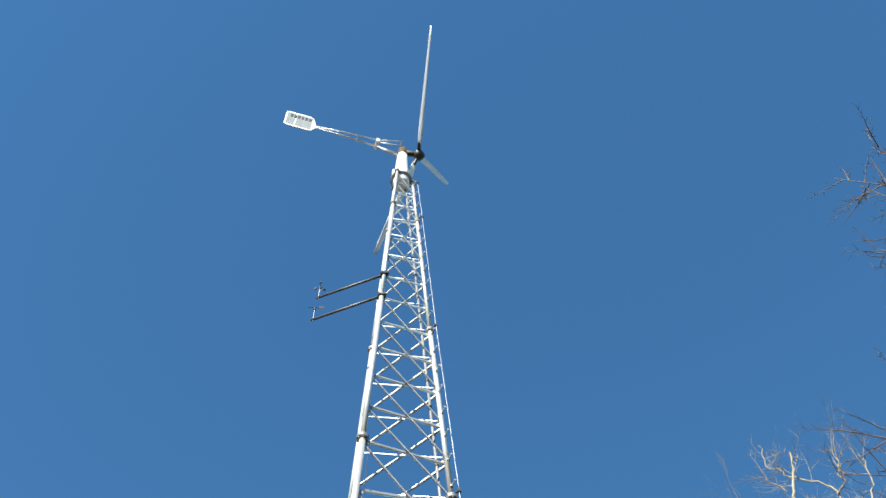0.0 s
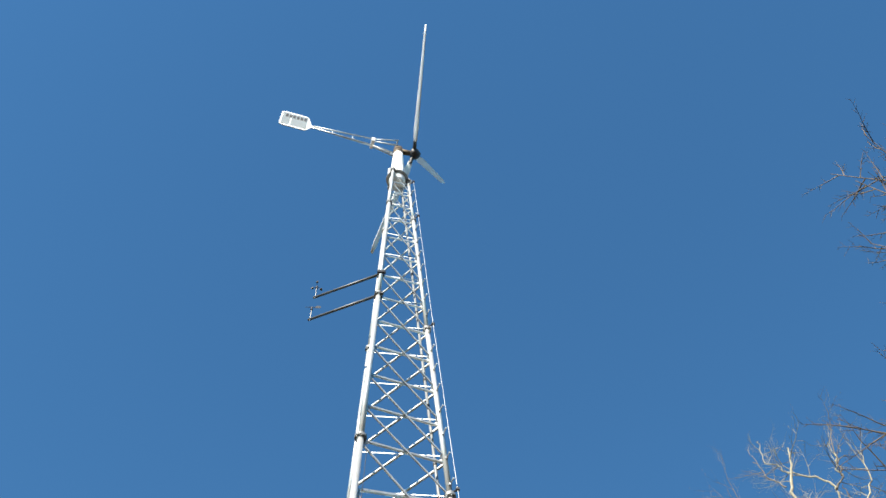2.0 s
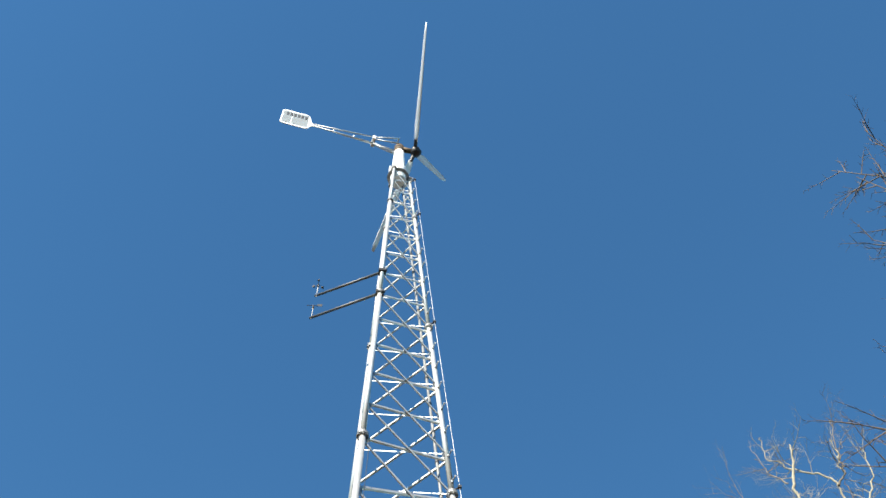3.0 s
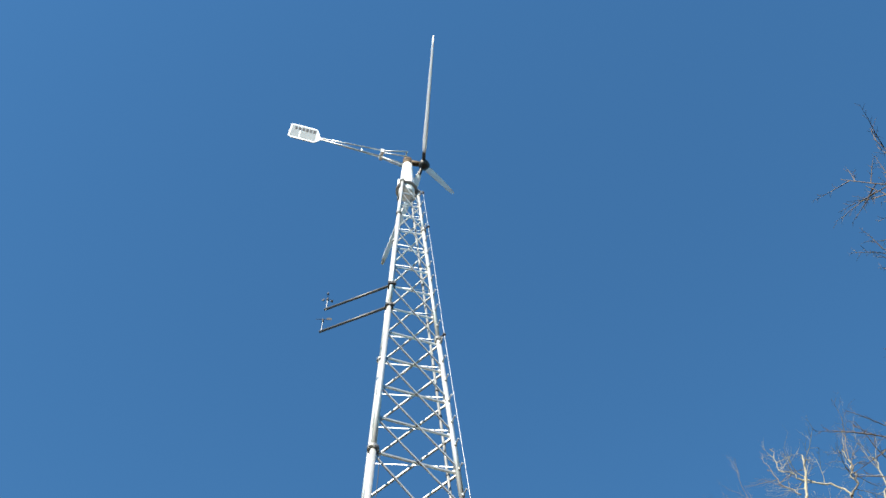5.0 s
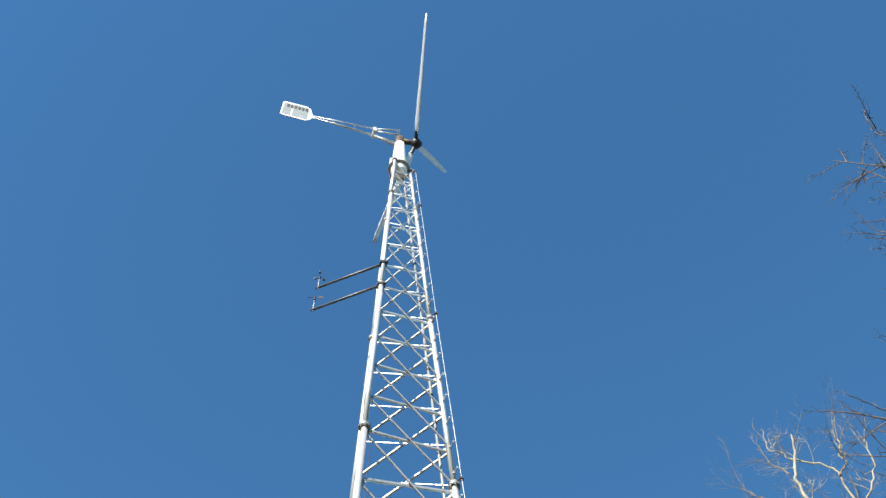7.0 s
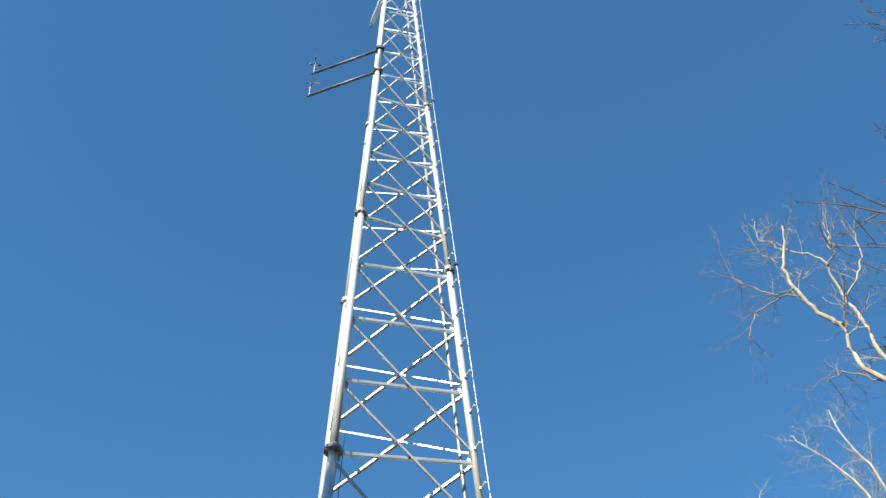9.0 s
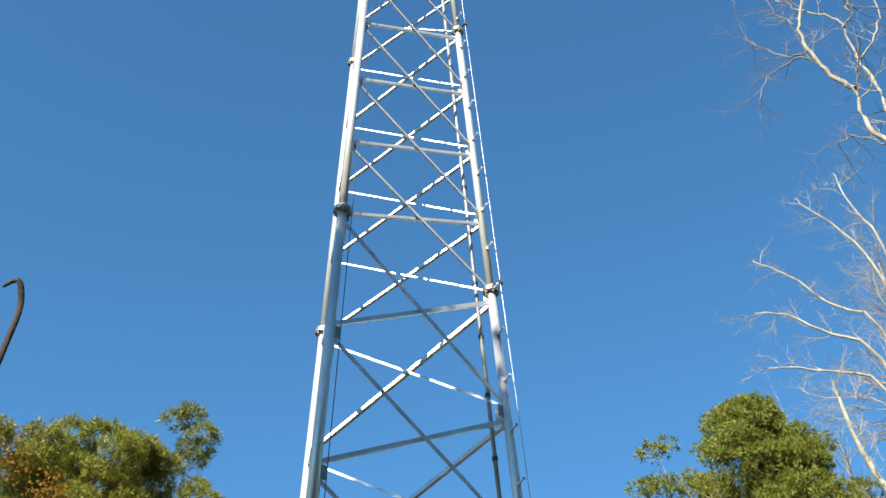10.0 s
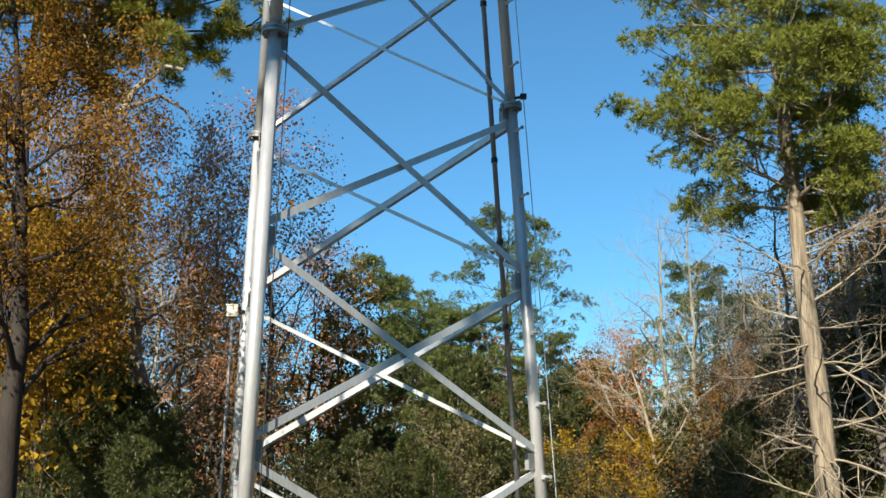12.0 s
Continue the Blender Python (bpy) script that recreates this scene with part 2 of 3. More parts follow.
    # thin wire down the near leg
    wire = [leg_at(0, z) + np.array([0.13, 0.02, 0]) for z in (0.4, 3.0, 6.3, 9.5, 12.4, 15.5, 18.5)]
    part("cable", Shape().tube(wire, [0.006] * len(wire), 6), DARK, tower, "thin dark wire")
    # cream junction box strapped outside the rear leg
    c = leg_at(2, 4.05)
    box = Shape().box(c + (-0.17, -0.06, 0.0), (0.13, 0.10, 0.13))
    box.box(c + (-0.17, -0.06, 0.075), (0.15, 0.12, 0.02))
    jb = part("junction_box", box, BOX, tower, "small cream plastic junction box")
    part("strap", Shape().tube([c - (0, 0, 0.02), c + (0, 0, 0.02)], [0.088] * 2, 16), DARK, jb)
    pipe = [leg_at(2, z) + np.array([-0.16, -0.06, 0]) for z in (0.1, 2.0, 3.98)]
    part("conduit", Shape().tube(pipe, [0.02] * 3, 10), DULL_STEEL, tower, smooth=True)


material_concrete = material("concrete", (0.32, 0.31, 0.29), (0.5, 0.49, 0.46), 4, 0.9, 0, 0.4)
build_tower()


# ---- wind turbine on the tower ----
def build_turbine():
    top = Vector((0, 12.63, 33.55))
    t = tagged(new("wind_turbine"), "white three-bladed wind turbine with long tail, on the tower", "wind turbine")
    t.location = top
    base = np.array([0.0, 0.0, 0.0])
    # generator housing hanging in the tower head
    part("top_plate", Shape().tube([(0, 0, -0.02), (0, 0, 0.03)], [0.33, 0.33], 24), DULL_STEEL, t)
    part("generator_housing", Shape().tube([(0, 0, -0.35), (0, 0, -0.3), (0, 0, 0.62), (0, 0, 0.68)], [0.20, 0.24, 0.24, 0.21], 28), PAINT, t, "white cylindrical generator housing", True)
    part("housing_band", Shape().tube([(0, 0, 0.10), (0, 0, 0.20)], [0.262, 0.262], 28), DARK, t, "dark clamping band")
    part("yaw_tube", Shape().tube([(0, 0, 0.66), (0, 0, 0.95), (0, 0, 1.7), (0, 0, 2.12)], [0.22, 0.205, 0.175, 0.15], 24), PAINT, t, "white tapered yaw tube", True)
    for q in range(4):
        a = q * math.pi / 2 + 0.4
        w = np.array([math.cos(a), math.sin(a), 0])
        part("bracket", Shape().box(w * 0.265 + (0, 0, 0.35), (0.07, 0.07, 0.5), [(w[0], -w[1], 0), (w[1], w[0], 0), (0, 0, 1)]), PAINT, t)
    hz = 2.55
    part("gearbox", Shape().tube([(0, 0, 2.08), (0, 0, 2.2), (0, 0, 2.6), (0, 0, 2.7)], [0.14, 0.165, 0.15, 0.08], 18), RUST, t, "rusty brown gearbox casting", True)
    psi, tilt = radians(1), radians(-19)
    n = np.array([math.cos(psi) * math.cos(tilt), math.sin(psi) * math.cos(tilt), math.sin(tilt)])
    h = unit(np.cross(n, (0, 0, 1)))
    v = np.cross(h, n)
    hub = np.array([0, 0, hz - 0.08]) + n * 0.53
    part("shaft", Shape().tube([np.array([0, 0, hz - 0.08]), hub], [0.10, 0.08], 14), RUST, t, smooth=True)
    hub_ob = part("hub", Shape().tube([hub - n * 0.10, hub - n * 0.06, hub + n * 0.08, hub + n * 0.2], [0.13, 0.18, 0.18, 0.06], 20), DARK, t, "dark cast hub", True)
    for b in range(3):
        a = radians(2.6 + 120 * b)
        d = math.cos(a) * h + math.sin(a) * v
        e = np.cross(n, d)
        part("blade_grip", Shape().tube([hub, hub + d * 0.42], [0.065, 0.055], 10), DARK, hub_ob)
        # tapered and twisted blade section by section
        sh, sects, m = Shape(), 14, 12
        verts = []
        for i in range(sects):
            q = i / (sects - 1)
            r = 0.22 + 3.9 * q
            chord = 0.08 + 0.16 * math.sin(min(1, q * 6) * math.pi / 2) * (1 - 0.68 * q) - 0.05 * (q > 0.985)
            thick = chord * (0.22 - 0.12 * q)
            tw = radians(46 + 12 * (1 - q) ** 1.5)
            cd, nd = e * math.cos(tw) + n * math.sin(tw), n * math.cos(tw) - e * math.sin(tw)
            for k in range(m):
                g = 2 * math.pi * k / m
                x = math.cos(g)
                y = math.sin(g) * (0.55 + 0.45 * x)
                verts.append(hub + d * r + cd * x * chord / 2 + nd * y * thick / 2 + n * 0.05 * q)
        faces = [(i * m + k, i * m + (k + 1) % m, (i + 1) * m + (k + 1) % m, (i + 1) * m + k) for i in range(sects - 1) for k in range(m)]
        faces += [tuple(range(m))[::-1], tuple(range((sects - 1) * m, sects * m))]
        part("blade", sh.add(verts, faces), PAINT, t, "long slender white blade", True)
    # tail: three converging boom tubes, braces and a vane
    ta = radians(193.5)
    td = np.array([math.cos(ta), math.sin(ta), 0.0])
    ts = np.array([-td[1], td[0], 0.0])
    up = np.array([0, 0, 1.0])

    def tp(along, s, z):
        return td * along + ts * s + up * (hz + z)
    join, end = 0.85, 2.78
    for s, z in ((-0.10, 0.06), (0.10, 0.06), (0.0, -0.12)):
        part("tail_tube", Shape().tube([tp(join, s * 1.2, z * 1.3), tp(end, s * 0.25, z * 0.4)], [0.022, 0.020], 10), STEEL, t, smooth=True)
    for s, z in ((-0.22, 0.28), (0.22, 0.28), (-0.20, -0.12), (0.20, -0.12), (0.0, -0.5)):
        part("tail_brace", Shape().tube([tp(0.05, s, z), tp(join, s * 0.45, z * 0.4)], [0.024, 0.020], 10), STEEL, t, smooth=True)
    part("tail_bracket", Shape().box(tp(join, 0, 0.02), (0.10, 0.30, 0.26), np.stack([td, ts, up], 1)), PAINT, t, "white bracket where the tail tubes meet")
    part("tail_strut", Shape().tube([tp(0.08, -0.22, 0.28), tp(0.08, 0.22, 0.28)], [0.022] * 2, 8), STEEL, t)
    for x in (1.5, 2.15):
        part("tail_spacer", Shape().tube([tp(x, -0.07, 0.05), tp(x, 0.07, 0.05), tp(x, 0, -0.1), tp(x, -0.07, 0.05)], [0.012] * 4, 6), STEEL, t)
    # vane: rounded shield, rim and printed panels on both faces, the panels greyed as if shaded
    outline = [(2.70, -0.05), (2.84, -0.12), (2.95, -0.40), (3.04, -0.50), (3.72, -0.50), (3.84, -0.42), (3.84, 0.70), (3.72, 0.78), (3.04, 0.78), (2.95, 0.64), (2.84, 0.12), (2.70, 0.05)]
    k = len(outline)
    verts = [tp(x, s, z) for s in (-0.012, 0.012) for x, z in outline]
    faces = [tuple(range(k))[::-1], tuple(range(k, 2 * k))] + [(i, (i + 1) % k, k + (i + 1) % k, k + i) for i in range(k)]
    vane = part("tail_vane", Shape().add(verts, faces), PAINT, t, "white shield-shaped tail vane with dark lettering bars")
    for s in (-1, 1):
        turn = np.stack([td, ts, up], 1)
        part("panel", Shape().box(tp(3.24, 0.015 * s, 0.14), (0.50, 0.008, 1.04), turn), VANE, vane, "white panel greyed to stand for its shade")
        part("panel", Shape().box(tp(3.66, 0.015 * s, 0.14), (0.26, 0.008, 1.04), turn), VANE, vane, "white panel greyed to stand for its shade")
        for q in range(6):
            part("lettering_bar", Shape().box(tp(3.06 + q * 0.118, 0.021 * s, 0.42), (0.08, 0.006, 0.26), turn), LETTER, vane, "dark bar in place of a letter")


build_turbine()


# ---- wind sensors on two booms ----
def build_sensor(z, kind):
    a = leg_at(0, z)
    d = unit((-1.62, 0.72, 0))
    ob = tagged(new(kind), "grey pipe boom with small wind sensor, on the tower", "wind sensor", "sensor booms")
    ob.location = a
    end = d * 1.72
    part("boom", Shape().tube([-d * 0.12, end], [0.034, 0.030], 12), BOOM, ob, smooth=True)
    part("clamp", Shape().box((0, 0, 0), (0.17, 0.17, 0.10)), DARK, ob, "dark clamp")
    mast = end - d * 0.05
    part("mast", Shape().tube([mast - (0, 0, 0.05), mast + (0, 0, 0.48)], [0.011, 0.011], 8), DULL_STEEL, ob)
    head = part("sensor_head", Shape().tube([mast + (0, 0, 0.46), mast + (0, 0, 0.58)], [0.028, 0.02], 10), DARK, ob)
    if kind == "anemometer":
        for q in range(3):
            w = np.array([math.cos(q * 2.094 + 0.5), math.sin(q * 2.094 + 0.5), 0])
            c = mast + w * 0.12 + (0, 0, 0.56)
            part("cup", Shape().tube([mast + (0, 0, 0.56), c], [0.006, 0.006], 6).tube([c - np.cross(w, (0, 0, 1)) * 0.03, c + np.cross(w, (0, 0, 1)) * 0.02], [0.042, 0.012], 10), DARK, head)
    else:
        part("wind_vane", Shape().tube([mast + (-0.16, 0, 0.58), mast + (0.12, 0, 0.58)], [0.008, 0.008], 6).box(mast + (0.14, 0, 0.6), (0.12, 0.006, 0.10)), DARK, head)


build_sensor(25.80, "anemometer")
build_sensor(24.60, "weather_vane")


# ---- trees ----
SIDES = (9, 7, 5, 4, 3, 3)


def turned(rng, d, angle):
    """d turned by an angle about a random axis across it."""
    s = unit(np.cross(d, rng.normal(size=3)))
    return unit(d * math.cos(angle) + s * math.sin(angle))


def grow(sh, tips, rng, p, d, length, r, depth, kids, spread, up, wig, fork=0.55, step=0.3):
    """One bough with its twigs, gathered into sh; the twigs' outer halves go to tips."""
    n = int(np.clip(length / step, 3 if step < 0.4 else 2, 8))
    path = [np.asarray(p, float)]
    for i in range(n):
        d = unit(d + rng.normal(0, wig, 3) + np.array([0, 0, up]))
        path.append(path[-1] + d * length / n)
    path = np.array(path)
    sh.tube(path, np.linspace(r, r * 0.2, n + 1), SIDES[min(depth + 1, 5)], False)
    if depth >= len(kids):
        tips.append(path)
        return
    for k in range(kids[depth]):
        q = 0.22 + 0.78 * (k + rng.uniform(0.1, 0.9)) / kids[depth]
        i = min(int(q * n), n - 1)
        a = path[i] + (path[i + 1] - path[i]) * (q * n - i)
        w = turned(rng, unit(path[i + 1] - path[i]), radians(rng.uniform(0.6, 1.25) * spread))
        grow(sh, tips, rng, a, w, length * fork * rng.uniform(0.7, 1.25) * (1.1 - 0.45 * q), r * 0.5 * (1.15 - 0.5 * q), depth + 1, kids, spread, up, wig, fork, step)


def strew(rng, tips, per_tip, jitter, first=0.15):
    """Points along the twigs, and the ways the twigs go."""
    pts, ways = [], []
    for path in tips:
        n = len(path) - 1
        for q in rng.uniform(first, 1.0, per_tip):
            i = min(int(q * n), n - 1)
            pts.append(path[i] + (path[i + 1] - path[i]) * (q * n - i))
            ways.append(path[i + 1] - path[i])
    pts, ways = np.array(pts), np.array(ways)
    ways /= np.linalg.norm(ways, axis=1)[:, None] + 1e-9
    return pts + rng.normal(0, jitter, pts.shape), ways


def leaves(rng, pts, size):
    """Folded four-cornered leaves hanging at random turns."""
    n = len(pts)
    a = rng.normal(size=(n, 3)) + np.array([0, 0, -0.5])
    a /= np.linalg.norm(a, axis=1)[:, None]
    b = np.cross(a, rng.normal(size=(n, 3)))
    b /= np.linalg.norm(b, axis=1)[:, None]
    c = np.cross(a, b)
    s = size * rng.uniform(0.6, 1.3, (n, 1))
    v = np.stack([pts, pts + a * s * 0.5 + b * s * 0.42 + c * s * 0.12, pts + a * s * 1.1, pts + a * s * 0.5 - b * s * 0.42 + c * s * 0.12], 1).reshape(-1, 3)
    return Shape().add(v, [(i, i + 1, i + 2, i + 3) for i in range(0, 4 * n, 4)])


def tufts(rng, pts, ways, count, length, width, spread):
    """Brushes of fine needles or scaly sprays round each point."""
    n = len(pts)
    d = ways[:, None] * (1.0 / spread) + rng.normal(size=(n, count, 3))
    d[..., 2] += 0.35
    d /= np.linalg.norm(d, axis=2)[..., None]
    s = np.cross(d, rng.normal(size=(n, count, 3)))
    s /= np.linalg.norm(s, axis=2)[..., None]
    ln = length * rng.uniform(0.6, 1.2, (n, count, 1))
    p = pts[:, None] + d * ln * 0.05
    v = np.stack([p - s * width * 0.62 + d * ln * 0.2, p + s * width * 0.62 + d * ln * 0.2, p + d * ln], 2).reshape(-1, 3)
    return Shape().add(v, [(i, i + 1, i + 2) for i in range(0, 3 * n * count, 3)])


def clumped(rng, tips, count, radius, per, flat=0.6):
    """Flattened clumps of points round the ends of some twigs, denser on top, and the ways outward from each clump."""
    pick = rng.choice(len(tips), min(count, len(tips)), replace=False)
    pts, ways = [], []
    for i in pick:
        c = tips[i][-1]
        r = radius * rng.uniform(0.6, 1.25)
        d = rng.normal(size=(int(per * (r / radius) ** 2), 3))
        d[:, 2] = np.abs(d[:, 2]) * 0.9 - 0.25
        d /= np.linalg.norm(d, axis=1)[:, None]
        pts.append(c + d * r * np.array([1.15, 1.15, flat]) * rng.uniform(0.55, 1.0, (len(d), 1)))
        ways.append(d)
    return np.concatenate(pts), np.concatenate(ways)


def tree(name, label, at, height, trunk_r, bark, seed, limbs, kids, spread=45, up=0.05, wig=0.16, lean=(0, 0), start=0.3,
         reach=lambda q: 3.0, rise=lambda q: 30, thick=0.4, foliage=None, joined=False, wob=0.05, fork=0.55, crown_label="", category="tree", bias=None, clump=0.2, flat=0.6):
    """A tree with its foot at (x, y): trunk, limbs and crown. reach, rise: a limb's length and climb by its height 0..1."""
    rng = np.random.default_rng(seed)
    ob = tagged(new(name), label, category)
    ob.location = (at[0], at[1], 0)
    n = 16
    zs = np.linspace(-0.25, height, n)
    path = np.stack([lean[0] * np.clip(zs / height, 0, 1) ** 1.5, lean[1] * np.clip(zs / height, 0, 1) ** 1.5, zs], 1)
    path[2:, :2] += np.cumsum(rng.normal(0, wob, (n - 2, 2)), 0)
    q = np.clip(zs / height, 0, 1)
    radii = trunk_r * (1 - 0.93 * q ** 1.1) * (1 + 0.5 * np.exp(-np.clip(zs, 0, None) / 0.35))
    part("trunk", Shape().tube(path, radii, 14), bark, ob, smooth=True)
    tips, pool = [], Shape()
    for k in range(limbs):
        f = start + (0.985 - start) * (k + rng.uniform(0, 0.9)) / limbs
        p = np.array([np.interp(f, q, path[:, c]) for c in range(3)])
        az = k * 2.39996 + rng.uniform(-0.5, 0.5)
        el = radians(rise(f) + rng.uniform(-12, 12))
        d = np.array([math.cos(az) * math.cos(el), math.sin(az) * math.cos(el), math.sin(el)])
        long = reach(f) * (1 + bias[1] * math.cos(az - bias[0]) if bias else 1)
        sh = pool if joined else Shape()
        r = max(0.008, np.interp(f, q, radii) * thick)
        grow(sh, tips, rng, p, d, long * rng.uniform(0.75, 1.2), r, 0, kids, spread, up, wig, fork, 0.5 if joined else 0.3)
        if not joined:
            part("limb", sh, bark, ob)
    if joined:
        part("branchwork", pool, bark, ob, kind="stuff")
    if foliage:
        sort, mat, per, size, jit = foliage
        pts, ways = clumped(rng, tips, jit, clump, per, flat) if jit > 1 else strew(rng, tips, per, jit)
        if sort == "leaf":
            sh = leaves(rng, pts, size)
        elif sort == "needle":
            sh = tufts(rng, pts, ways, 12, size, size * 0.10, 1.1)
        else:
            sh = tufts(rng, pts, ways, 12 if size < 0.11 else 9, size, size * (0.14 if size < 0.11 else 0.15), 0.9)
        part("crown", sh, mat, ob, crown_label, kind="stuff")
    return ob


def ground_at(az, d):
    return (d * math.sin(radians(az)), d * math.cos(radians(az)))


def again(ob, own_height, az, d, height, turn):
    x, y = ground_at(az, d)
    s = height / own_height
    return copy_thing(ob, pose(x, y, 0, 0, 0, turn) @ Matrix.Diagonal((s, s, s, 1)))


# the cedar beside the tower: bare lower trunk with dead boughs, ragged crown that leans out over the clearing
def cedar_reach(q):
    return float(np.interp(q, (0.46, 0.52, 0.60, 0.66, 0.76, 0.84, 0.92, 1.0), (1.2, 1.6, 1.45, 1.5, 1.75, 1.2, 0.62, 0.12)))


cedar = tree("red_cedar", "tall green cedar with a furrowed pale trunk and dense ragged crown", ground_at(23.1, 18), 13.2, 0.20, BARK_CEDAR, 15, 66, (7, 4),
             spread=48, up=0.07, wig=0.11, start=0.46, reach=cedar_reach, rise=lambda q: 6 + 62 * max(0, q - 0.5), thick=0.33, wob=0.015, lean=(-0.55, 0.1), bias=(2.74, 0.24),
             foliage=("spray", CEDAR, 36, 0.10, 1050), crown_label="dense yellow-green scaly foliage", clump=0.22, flat=0.9)
rng = np.random.default_rng(5)
for k in range(34):                             # dead boughs
    z = rng.uniform(1.2, 6.6)
    az = rng.uniform(0, 6.283)
    sh = Shape()
    grow(sh, [], rng, (-0.55 * (z / 13.2) ** 1.5, 0, z), unit((math.cos(az), math.sin(az), rng.uniform(-0.1, 0.25))), rng.uniform(0.8, 2.4), 0.019, 0, (4, 3), 45, 0.0, 0.16)
    part("dead_bough", sh, BARK_PALE, cedar, "bare grey dead bough")

# the tall pine on the other side: bare stem, domed crown of dense clumps, long low limbs
pine = tree("pine", "tall pine with clumped yellow-green needles and dark underside", ground_at(-15.6, 22), 13.5, 0.23, BARK_PINE, 29, 34, (5, 3),
            spread=42, up=0.05, wig=0.12, start=0.79, reach=lambda q: float(np.interp(q, (0.79, 0.88, 0.95, 1.0), (2.4, 2.5, 2.0, 0.9))), rise=lambda q: 4 + 170 * max(0, q - 0.82), thick=0.36,
            foliage=("needle", NEEDLE, 110, 0.14, 260), crown_label="brushes of long green needles", clump=0.34, flat=0.7)
sh, tips = Shape(), []
rng = np.random.default_rng(8)
for z, length, az in ((10.9, 4.3, 0.22), (10.5, 4.2, -0.05), (11.0, 3.0, 2.9), (11.8, 2.6, 3.5), (11.4, 2.6, -1.2)):
    grow(sh, tips, rng, (0, 0, z), unit((math.cos(az), math.sin(az), 0.10)), length, 0.05, 0, (9, 4), 40, 0.0, 0.15, 0.30)
part("limb", sh, BARK_DARK, pine)
tips = [p for p in tips if math.hypot(p[-1][0], p[-1][1]) > 1.7]
pts, ways = clumped(rng, tips, 105, 0.18, 40, 0.6)
part("crown", tufts(rng, pts, ways, 12, 0.15, 0.015, 1.1), NEEDLE, pine, "brushes of long green needles", kind="stuff")

# brown-leaved oak in front of the pine
oak = tree("oak", "brown-leaved autumn oak with a dark forked trunk", ground_at(-15.5, 13), 7.7, 0.16, BARK_DARK, 31, 26, (5, 4, 3), spread=45, up=0.05, wig=0.2,
           start=0.34, lean=(-0.55, 0.2), reach=lambda q: 0.9 + 2.0 * (1 - q), rise=lambda q: 20 + 30 * q, foliage=("leaf", LEAF_BROWN, 22, 0.038, 0.11), wob=0.035, crown_label="dry brown and orange leaves", bias=(3.0, 0.35))

# crooked grey-barked tree that leans over between oak and tower, its top broken off
broken = tree("dying_tree", "leaning grey-barked tree with a broken top and thin brown leaves", ground_at(-8.2, 16), 8.3, 0.13, BARK_GREY, 37, 15, (5, 4, 2), spread=48, up=0.02, wig=0.24, start=0.35, lean=(-1.2, -0.2),
              reach=lambda q: 0.9 + 1.3 * (1.02 - q), rise=lambda q: 35, thick=0.5, wob=0.07, foliage=("leaf", LEAF_BROWN, 13, 0.046, 0.14), crown_label="thin golden-brown leaves")
part("limb", Shape().tube([(-0.95, -0.1, 7.1), (-0.75, -0.1, 7.5), (-0.35, -0.1, 7.85), (-0.1, -0.1, 7.8)], [0.05, 0.045, 0.035, 0.03], 8), BARK_PALE, broken, "pale broken bough")
part("limb", Shape().tube([(-0.85, -0.1, 7.2), (-0.4, -0.1, 7.4), (-0.05, -0.1, 7.2), (0.1, -0.1, 6.95)], [0.04, 0.032, 0.022, 0.01], 8), BARK_GREY, broken)

# pale bare hardwoods
bare_big = tree("bare_hardwood", "tall bare hardwood with pale spreading branches", ground_at(31.0, 21), 18.0, 0.24, BARK_PALE, 41, 26, (8, 6, 4), spread=44, up=0.04, wig=0.19,
                start=0.46, reach=lambda q: 1.7 + 3.4 * (1.02 - q), rise=lambda q: 28 + 30 * q, thick=0.34)
bare_near = tree("bare_hardwood", "bare hardwood with crooked pale branches over the clearing", ground_at(55, 11.5), 17.0, 0.22, BARK_GREY, 47, 14, (8, 6, 4), spread=42, up=0.03, wig=0.18,
                 start=0.90, reach=lambda q: 0.8, rise=lambda q: 30 + 25 * q, thick=0.35, wob=0.04)


def bough(ob, start, ways, r, d, rng, kids=(7, 5, 3), twig=0.5, mat=BARK_WHITE):
    """A crooked bough from start (in the tree's own space) through bearings and climbs seen from the clearing, with fine twigs."""
    foot = np.array(ob.location)
    run = [] if start is None else [np.asarray(start, float)]
    for az, el in ways:
        run.append(np.array([*ground_at(az, d), 1.6 + d * math.tan(radians(el))]) - foot)
    run = np.array(run)
    for _ in range(2):                          # round off the bends
        run = np.concatenate([run[:1], np.stack([run[:-1] * 0.75 + run[1:] * 0.25, run[:-1] * 0.25 + run[1:] * 0.75], 1).reshape(-1, 3), run[-1:]])
    run[1:-1] += rng.normal(0, 0.012, (len(run) - 2, 3))
    n = len(run)
    sh = Shape().tube(run, np.linspace(r, r * 0.3, n), 8)
    for k in range(kids[0]):
        i = int((0.3 + 0.7 * (k + rng.uniform(0, 0.9)) / kids[0]) * (n - 2))
        w = turned(rng, unit(run[i + 1] - run[i]), radians(rng.uniform(30, 70)))
        grow(sh, [], rng, run[i], w, twig * rng.uniform(0.6, 1.3), max(0.005, r * 0.2), 0, kids[1:], 45, 0.02, 0.22, 0.6, 0.12)
    part("limb", sh, mat, ob, smooth=False)


